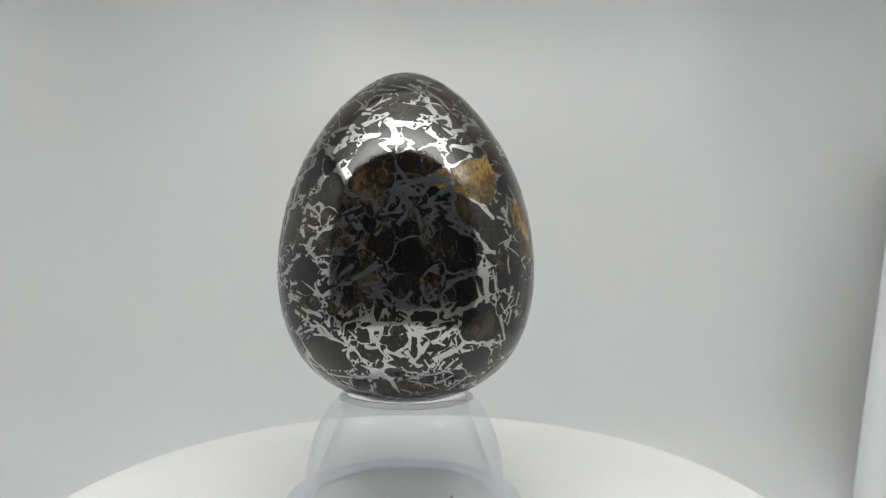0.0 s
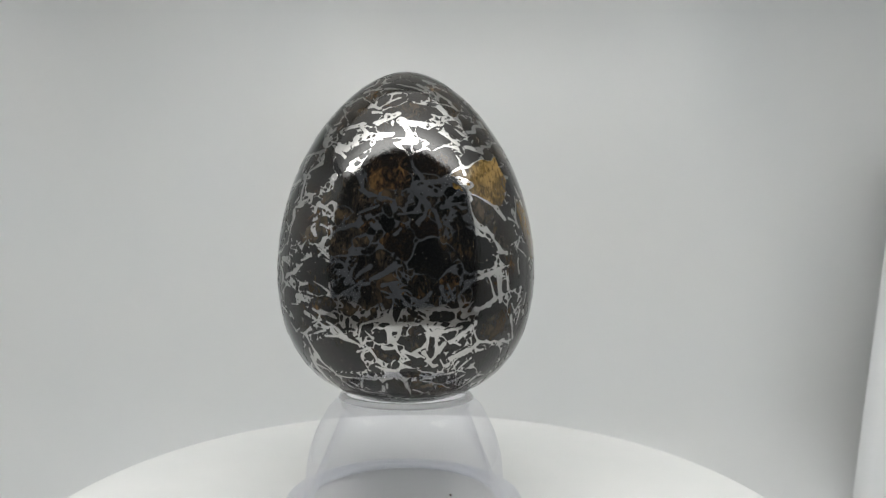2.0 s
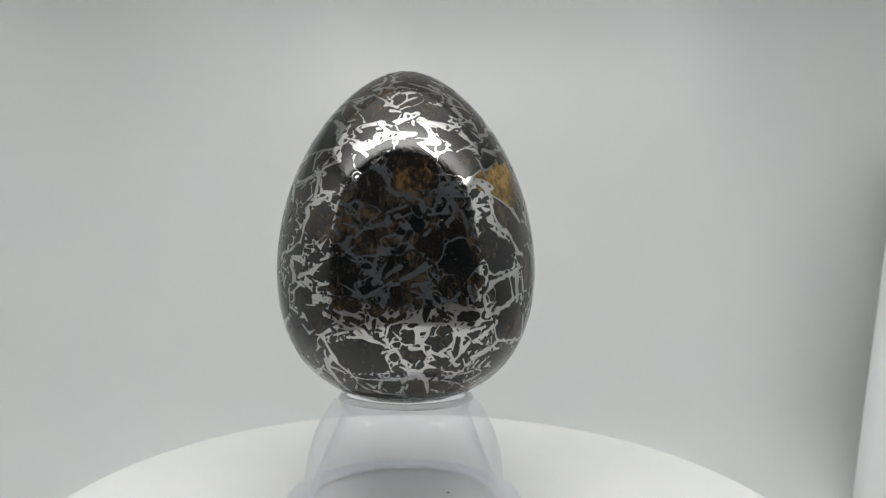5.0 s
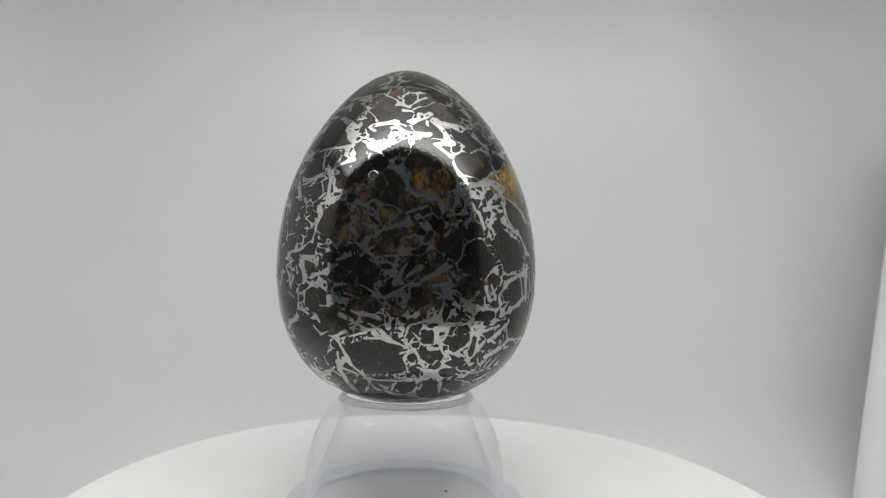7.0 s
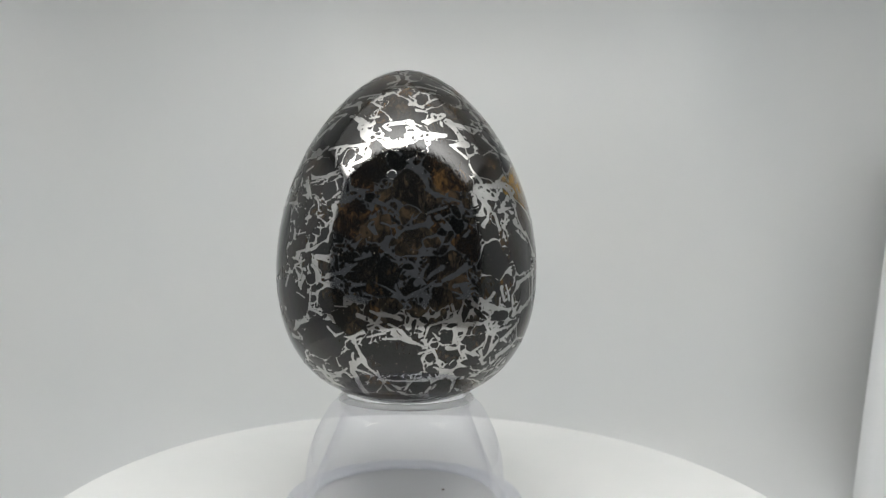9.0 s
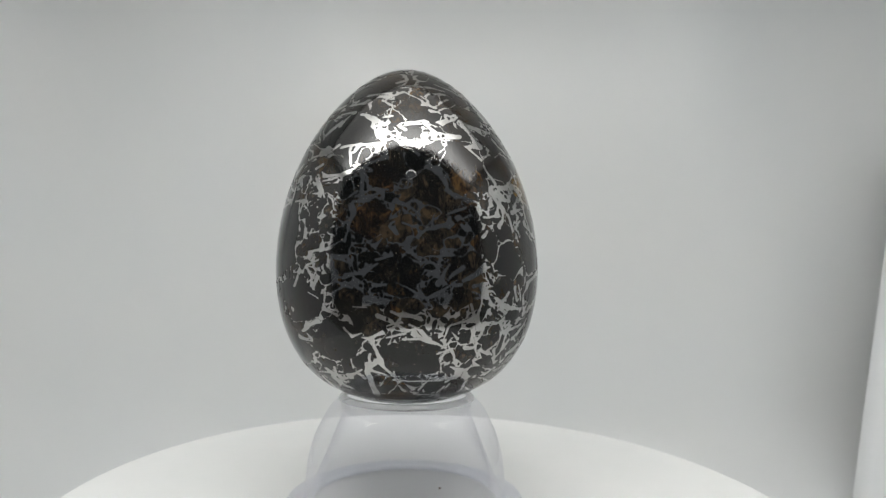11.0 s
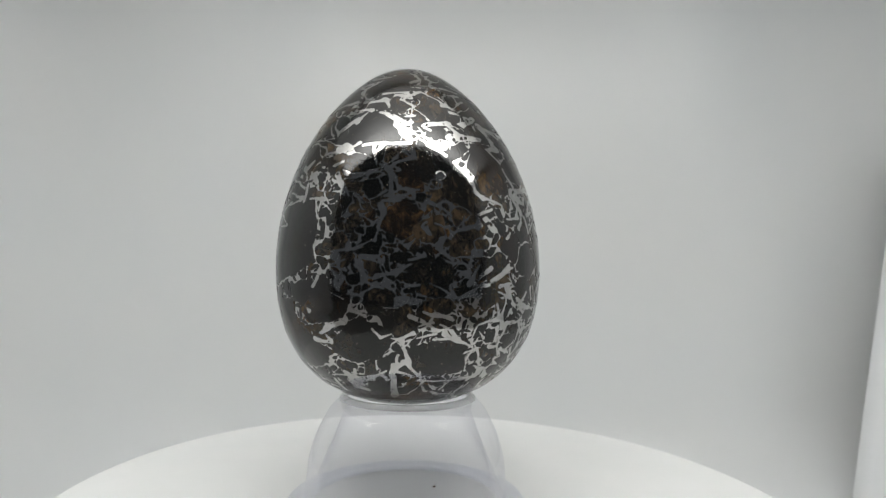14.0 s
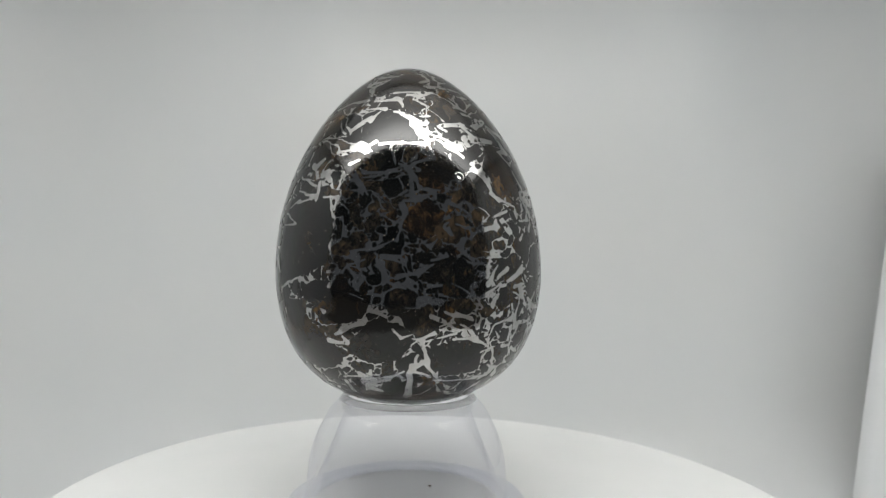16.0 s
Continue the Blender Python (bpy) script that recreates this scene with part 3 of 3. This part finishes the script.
SEAMS_R = [(-1, 54.4, 4.4, 0.59, -26), (-88, 54.5, 4.7, 0.68, -51), (-81, 55.2, 1.5, 1.92, 17), (-42, 55.3, 1.7, 1.07, 28), (-77, 56.7, 3.2, 0.86, -10)]
SEAMS = SEAMS_A + SEAMS_B + SEAMS_C + SEAMS_D + SEAMS_E + SEAMS_F + SEAMS_G + SEAMS_H + SEAMS_I + SEAMS_J + SEAMS_K + SEAMS_L + SEAMS_M + SEAMS_N + SEAMS_O + SEAMS_P + SEAMS_Q + SEAMS_R


def scatter():
    grains = []
    marks = [s for belt in (SOLE, FOOT, LOW_BELT, BELT, LOW_WAIST, WAIST, HIGH_WAIST, CHEST, SHOULDER, HIGH_SHOULDER, NECK) for s in belt]
    for kind, lon, z, w, h, tilt in sorted(marks, key=lambda s: -s[3] * s[4]):
        a, r = radians(lon), girth(z, radians(lon))
        p = np.array((r * math.sin(a), -r * math.cos(a), z))
        if any(g.far(p[None])[0] < -0.35 * g.r for g in grains):
            continue
        grains.append(Grain(p, w, h, tilt, kind, 1.16))
    for size, tries in ((3.4, 500), (2.0, 1600), (1.15, 3600), (0.62, 7000), (0.36, 9000), (0.22, 7000)):
        d = rng.normal(size=(tries, 3))
        spots = on_egg(d)
        room = np.min([g.far(spots) for g in grains], axis=0)
        added, middles, radii = [], np.zeros((tries, 3)), np.zeros(tries)
        for p, free in zip(spots, room):
            if free < 0.62 * size:
                continue
            if added:
                free = min(free, (np.linalg.norm(middles[:len(added)] - p, axis=1) - radii[:len(added)]).min())
                if free < 0.62 * size:
                    continue
            r = min(free * 0.95, size * rng.uniform(0.75, 1.25))
            stretch = rng.uniform(1.0, 1.5 if size > 1 else 2.0)
            kind = str(rng.choice(["d", "k", "b", "a"], p=[0.60, 0.25, 0.15, 0.0]))
            g = Grain(p, 2 * r * stretch, 2 * r / stretch, rng.uniform(0, 180), kind, 1.35)
            middles[len(added)], radii[len(added)] = p, r
            added.append(g)
        grains += added
    return grains


WAVES = [(rng.normal(size=3) * k, rng.uniform(0, 6.3), rng.normal(size=3) * a) for k, a in ((0.5, 0.22), (0.55, 0.22), (0.9, 0.17), (1.0, 0.15), (1.7, 0.11), (2.1, 0.09), (3.2, 0.06), (3.9, 0.05))]


def warped(x):
    """Bend all outlines alike, so that they wander but still fit together."""
    return x + sum(np.sin(x @ k + f)[..., None] * a for k, f, a in WAVES)


def vein(g, other):
    """Half the metal left between two pieces: mostly none, sometimes a thin seam, more in the fine-grained foot."""
    chance = math.sin(g.key + other.key) * 0.5 + 0.5
    size = min(g.r, other.r)
    fine = g.p[2] < 14 and g.p[0] > -4 and size < 2.2
    if size > 2.7 or chance < (0.5 if fine else 0.80):
        return -0.10
    return 0.02 + 0.03 * size if chance < 0.93 else 0.05 + 0.07 * size


def outline(g, near, count):
    """The grain's rim: out from its middle until it meets its own edge or a neighbour's vein."""
    a = np.linspace(0, 2 * math.pi, count, endpoint=False) + rng.uniform(-0.3, 0.3, count) * (2 * math.pi / count)
    way = np.cos(a)[:, None] * g.t1 * g.a + np.sin(a)[:, None] * g.t2 * g.b
    steps = np.linspace(0, 1.75, 46)
    x = warped(g.p + way[:, None, :] * steps[None, :, None])
    own = g.far(x)
    slack = (g.grow - 1) * g.r - own
    for other in near:
        slack = np.minimum(slack, other.far(x) - vein(g, other) - own)
    slack[:, -1] = -1
    first = np.argmax(slack < 0, axis=1)
    row = np.arange(count)
    before, after = slack[row, np.maximum(first - 1, 0)], slack[row, first]
    cut = steps[np.maximum(first - 1, 0)] + np.where(first > 0, before / np.maximum(before - after, 1e-6), 0) * steps[1]
    cut = np.minimum(cut, np.maximum(np.roll(cut, 1), np.roll(cut, -1)) * 1.3)
    return way * (cut * rng.uniform(0.97, 1.0, count))[:, None], cut


def grain_mesh(g, near, verts, faces, normals):
    count = int(np.clip(2 * math.pi * g.r / 0.24, 10, 110))
    rim, reach = outline(g, near, count)
    if reach.max() < 0.2:
        return False
    inner = max(1, int(math.ceil(g.reach * reach.max() / 1.1)))
    edge = 1 - min(0.05, 0.03 / (g.r * reach.mean()))
    levels = [edge * (k + 1) / inner for k in range(inner)] + [1.0]
    flat = np.concatenate([[g.p]] + [g.p + rim * s for s in levels])
    skin = on_egg(flat - HEART)
    n = egg_normal(skin)
    lift = np.full(len(flat), 0.015 + 0.02 * (g.key % 1))
    lift[-count:] = -0.09
    skin = skin + n * lift[:, None]
    base = len(verts)
    verts += (skin * 0.001).tolist()
    normals += n.tolist()
    for i in range(count):
        j = (i + 1) % count
        faces.append((base, base + 1 + i, base + 1 + j))
        for k in range(len(levels) - 1):
            p, q = base + 1 + k * count, base + 1 + (k + 1) * count
            faces.append((p + i, q + i, q + j, p + j))
    return True


def zigzag(x):
    return np.arcsin(np.sin(x)) / 1.57


def web_field(skin):
    """How far each spot of the skin lies outside the web of metal, in millimetres; seams run together with filled corners."""
    bend = [(rng.normal(size=3) * k, rng.uniform(0, 6.3), rng.normal(size=3) * a) for k, a in ((1.0, 0.10), (1.3, 0.10), (2.0, 0.09), (2.7, 0.09), (3.8, 0.08), (5.0, 0.06), (7.0, 0.035))]
    x = skin + sum(zigzag(skin @ k + f)[..., None] * a for k, f, a in bend)
    total = np.full(skin.shape[:2], 1e-9)
    for lon, z, length, breadth, slant in SEAMS:
        a, r = radians(lon), girth(z, radians(lon))
        p = np.array((r * math.sin(a), -r * math.cos(a), z))
        n = egg_normal(p)
        east = np.cross((0, 0, 1.0), n)
        east /= np.linalg.norm(east)
        c, s = math.cos(radians(slant)), math.sin(radians(slant))
        along = c * east + s * np.cross(n, east)
        rows, cols = np.where(np.abs(skin - p).max(-1) < length / 2 + breadth + 1.2)
        if not len(rows):
            continue
        i0, i1, j0, j1 = rows.min(), rows.max() + 1, cols.min(), cols.max() + 1
        v = x[i0:i1, j0:j1] - p
        v = v - (v @ n)[..., None] * n
        t = np.clip(v @ along, -length / 2, length / 2)
        far = np.linalg.norm(v - t[..., None] * along, axis=-1)
        half = breadth / 2 * (0.82 + 0.2 * (2 * t / length) ** 2 * rng.uniform(-0.6, 1.2) + 0.45 * rng.uniform(-1, 1) * 2 * t / length)
        total[i0:i1, j0:j1] += np.exp(np.minimum((half - far) / WEB_FILLET, 60))
    field = -WEB_FILLET * np.log(total)
    pools = np.argwhere(field < -0.3)
    for i, j in pools[rng.integers(0, len(pools), 130)]:      # small dark grains left in the pools
        at = slice(max(i - 12, 0), i + 13), slice(max(j - 30, 0), j + 31)
        v = x[at] - skin[i, j]
        spread = rng.normal(size=3)
        spread /= np.linalg.norm(spread)
        far = np.sqrt((v * v).sum(-1) + 1.8 * (v @ spread) ** 2)
        field[at] = np.maximum(field[at], rng.uniform(0.10, 0.42) - far)
    return field


WEB_FILLET = 0.14


def web_mesh():
    """The web of metal on the polished skin, cut along its outline."""
    lon = np.linspace(radians(-152), radians(96), 860)
    polar = np.linspace(0.10, 2.80, 600)

    def skin_at(a, b):
        return on_egg(np.stack([np.sin(b) * np.sin(a), -np.sin(b) * np.cos(a), np.cos(b)], -1))

    a, b = np.meshgrid(lon, polar)
    field = web_field(skin_at(a, b))
    gb, ga = np.gradient(field)
    steep = np.maximum(ga * ga + gb * gb, 1e-7)
    out = field > 0
    move = np.where(out, field / steep, 0)
    a = a - np.clip(move * ga, -1, 1) * (lon[1] - lon[0])
    b = b - np.clip(move * gb, -1, 1) * (polar[1] - polar[0])
    inside = ~out
    cell = inside[:-1, :-1] | inside[1:, :-1] | inside[:-1, 1:] | inside[1:, 1:]
    i, j = np.nonzero(cell)
    wide = len(lon)
    quads = np.stack([i * wide + j, (i + 1) * wide + j, (i + 1) * wide + j + 1, i * wide + j + 1], 1)
    used, faces = np.unique(quads, return_inverse=True)
    skin = skin_at(a.ravel()[used], b.ravel()[used])
    n = egg_normal(skin)
    lift = np.where(out.ravel()[used], 0.01, 0.05)
    return ((skin + n * lift[:, None]) * 0.001).tolist(), faces.reshape(-1, 4).tolist(), n.tolist()


def skin_object(name, verts, faces, normals, material, parent):
    me = bpy.data.meshes.new(name)
    me.from_pydata(verts, [], faces)
    for p in me.polygons:
        p.use_smooth = True
    me.normals_split_custom_set_from_vertices(normals)
    me.materials.append(material)
    ob = new(name, me)
    ob.parent = parent
    return ob


def build_egg():
    egg = tagged(new("stone_egg"), "polished meteorite egg, dark olivine crystals in bright metal", "egg")
    steps, rings = 160, 110
    lon = np.linspace(0, 2 * math.pi, steps, endpoint=False)
    polar = np.linspace(0.004, math.pi - 0.004, rings)
    d = np.stack([np.sin(polar)[:, None] * np.sin(lon), -np.sin(polar)[:, None] * np.cos(lon), np.cos(polar)[:, None] + 0 * lon], -1)
    skin = on_egg(d).reshape(-1, 3)
    n = egg_normal(skin)
    faces = [(k * steps + i, (k + 1) * steps + i, (k + 1) * steps + (i + 1) % steps, k * steps + (i + 1) % steps) for k in range(rings - 1) for i in range(steps)]
    faces += [tuple(range(steps)), tuple(range((rings - 1) * steps, rings * steps))[::-1]]
    matrix = skin_object("metal_body", ((skin - 0.02 * n) * 0.001).tolist(), faces, n.tolist(), METAL, egg)
    tagged(matrix, "bright polished nickel-iron")
    grains = scatter()
    places = np.array([g.p for g in grains])
    reach = np.array([g.reach for g in grains])
    order = sorted(range(len(grains)), key=lambda i: -grains[i].r)
    rest = {k: ([], [], []) for k in CRYSTALS}
    for rank, i in enumerate(order):
        g = grains[i]
        gap = np.linalg.norm(places - g.p, axis=1) - reach - 1.6 * g.reach
        near = [grains[j] for j in np.where(gap < 0.8)[0] if j != i]
        if rank < 300:
            v, f, m = [], [], []
            if grain_mesh(g, near, v, f, m):
                ob = skin_object("crystal", v, f, m, CRYSTALS[g.kind], egg)
                if g.kind == "a":
                    tagged(ob, "translucent amber olivine crystal")
        else:
            grain_mesh(g, near, *rest[g.kind])
    for kind, (v, f, m) in rest.items():
        if f:
            tagged(skin_object("crystal_grain", v, f, m, CRYSTALS[kind], egg), kind="stuff")
    tagged(skin_object("metal_web", *web_mesh(), METAL, egg), "bright polished web of nickel-iron")
    a, r = radians(-35), girth(37.6, radians(-35))
    spot = np.array((r * math.sin(a), -r * math.cos(a), 37.6))
    n = egg_normal(spot)
    bead = part("metal_bead", lathe([(0, 0.00001), (0.00028, 0.00001), (0.00034, 0.00002), (0.00066, 0.00002), (0.00074, 0.00001), (0.00078, -0.00006)], 20), METAL, egg, "small round metal inclusion")
    bead.matrix_local = Matrix.Translation((spot + 0.03 * n) * 0.001) @ Vector(n).to_track_quat("Z", "Y").to_matrix().to_4x4()
    return egg


build_tent()
build_worktop()
build_backdrop()
build_flap()
build_light()
turntable = build_turntable()
display_stand = build_stand()
stone_egg = build_egg()
dust_speck = build_speck()


# ---- movement ----
def turn_at(t):
    s = t / 16
    return 58.93 * s - 2.83 * s * (1 - s) - 0.58 * s * (1 - s) * (1 - 2 * s)


def motions():
    times = range(0, 17, 2)
    walk(turntable, [(t, pose(0, 0, 0, 0, 0, turn_at(t))) for t in times])
    walk(display_stand, [(t, pose(0, 0, 0.0002, 0, 0, turn_at(t)) @ pose(-0.0014, 0.0003, 0)) for t in times])
    walk(dust_speck, [(t, pose(0, 0, 0, 0, 0, turn_at(t)) @ pose(0.0071, 0.0008, 0)) for t in times])
    walk(stone_egg, [(t, pose(0, 0, 0, 0, 0, turn_at(t)) @ pose(-0.00124, 0.00019, 0.01765, -0.834, -0.838, 0)) for t in times])


motions()
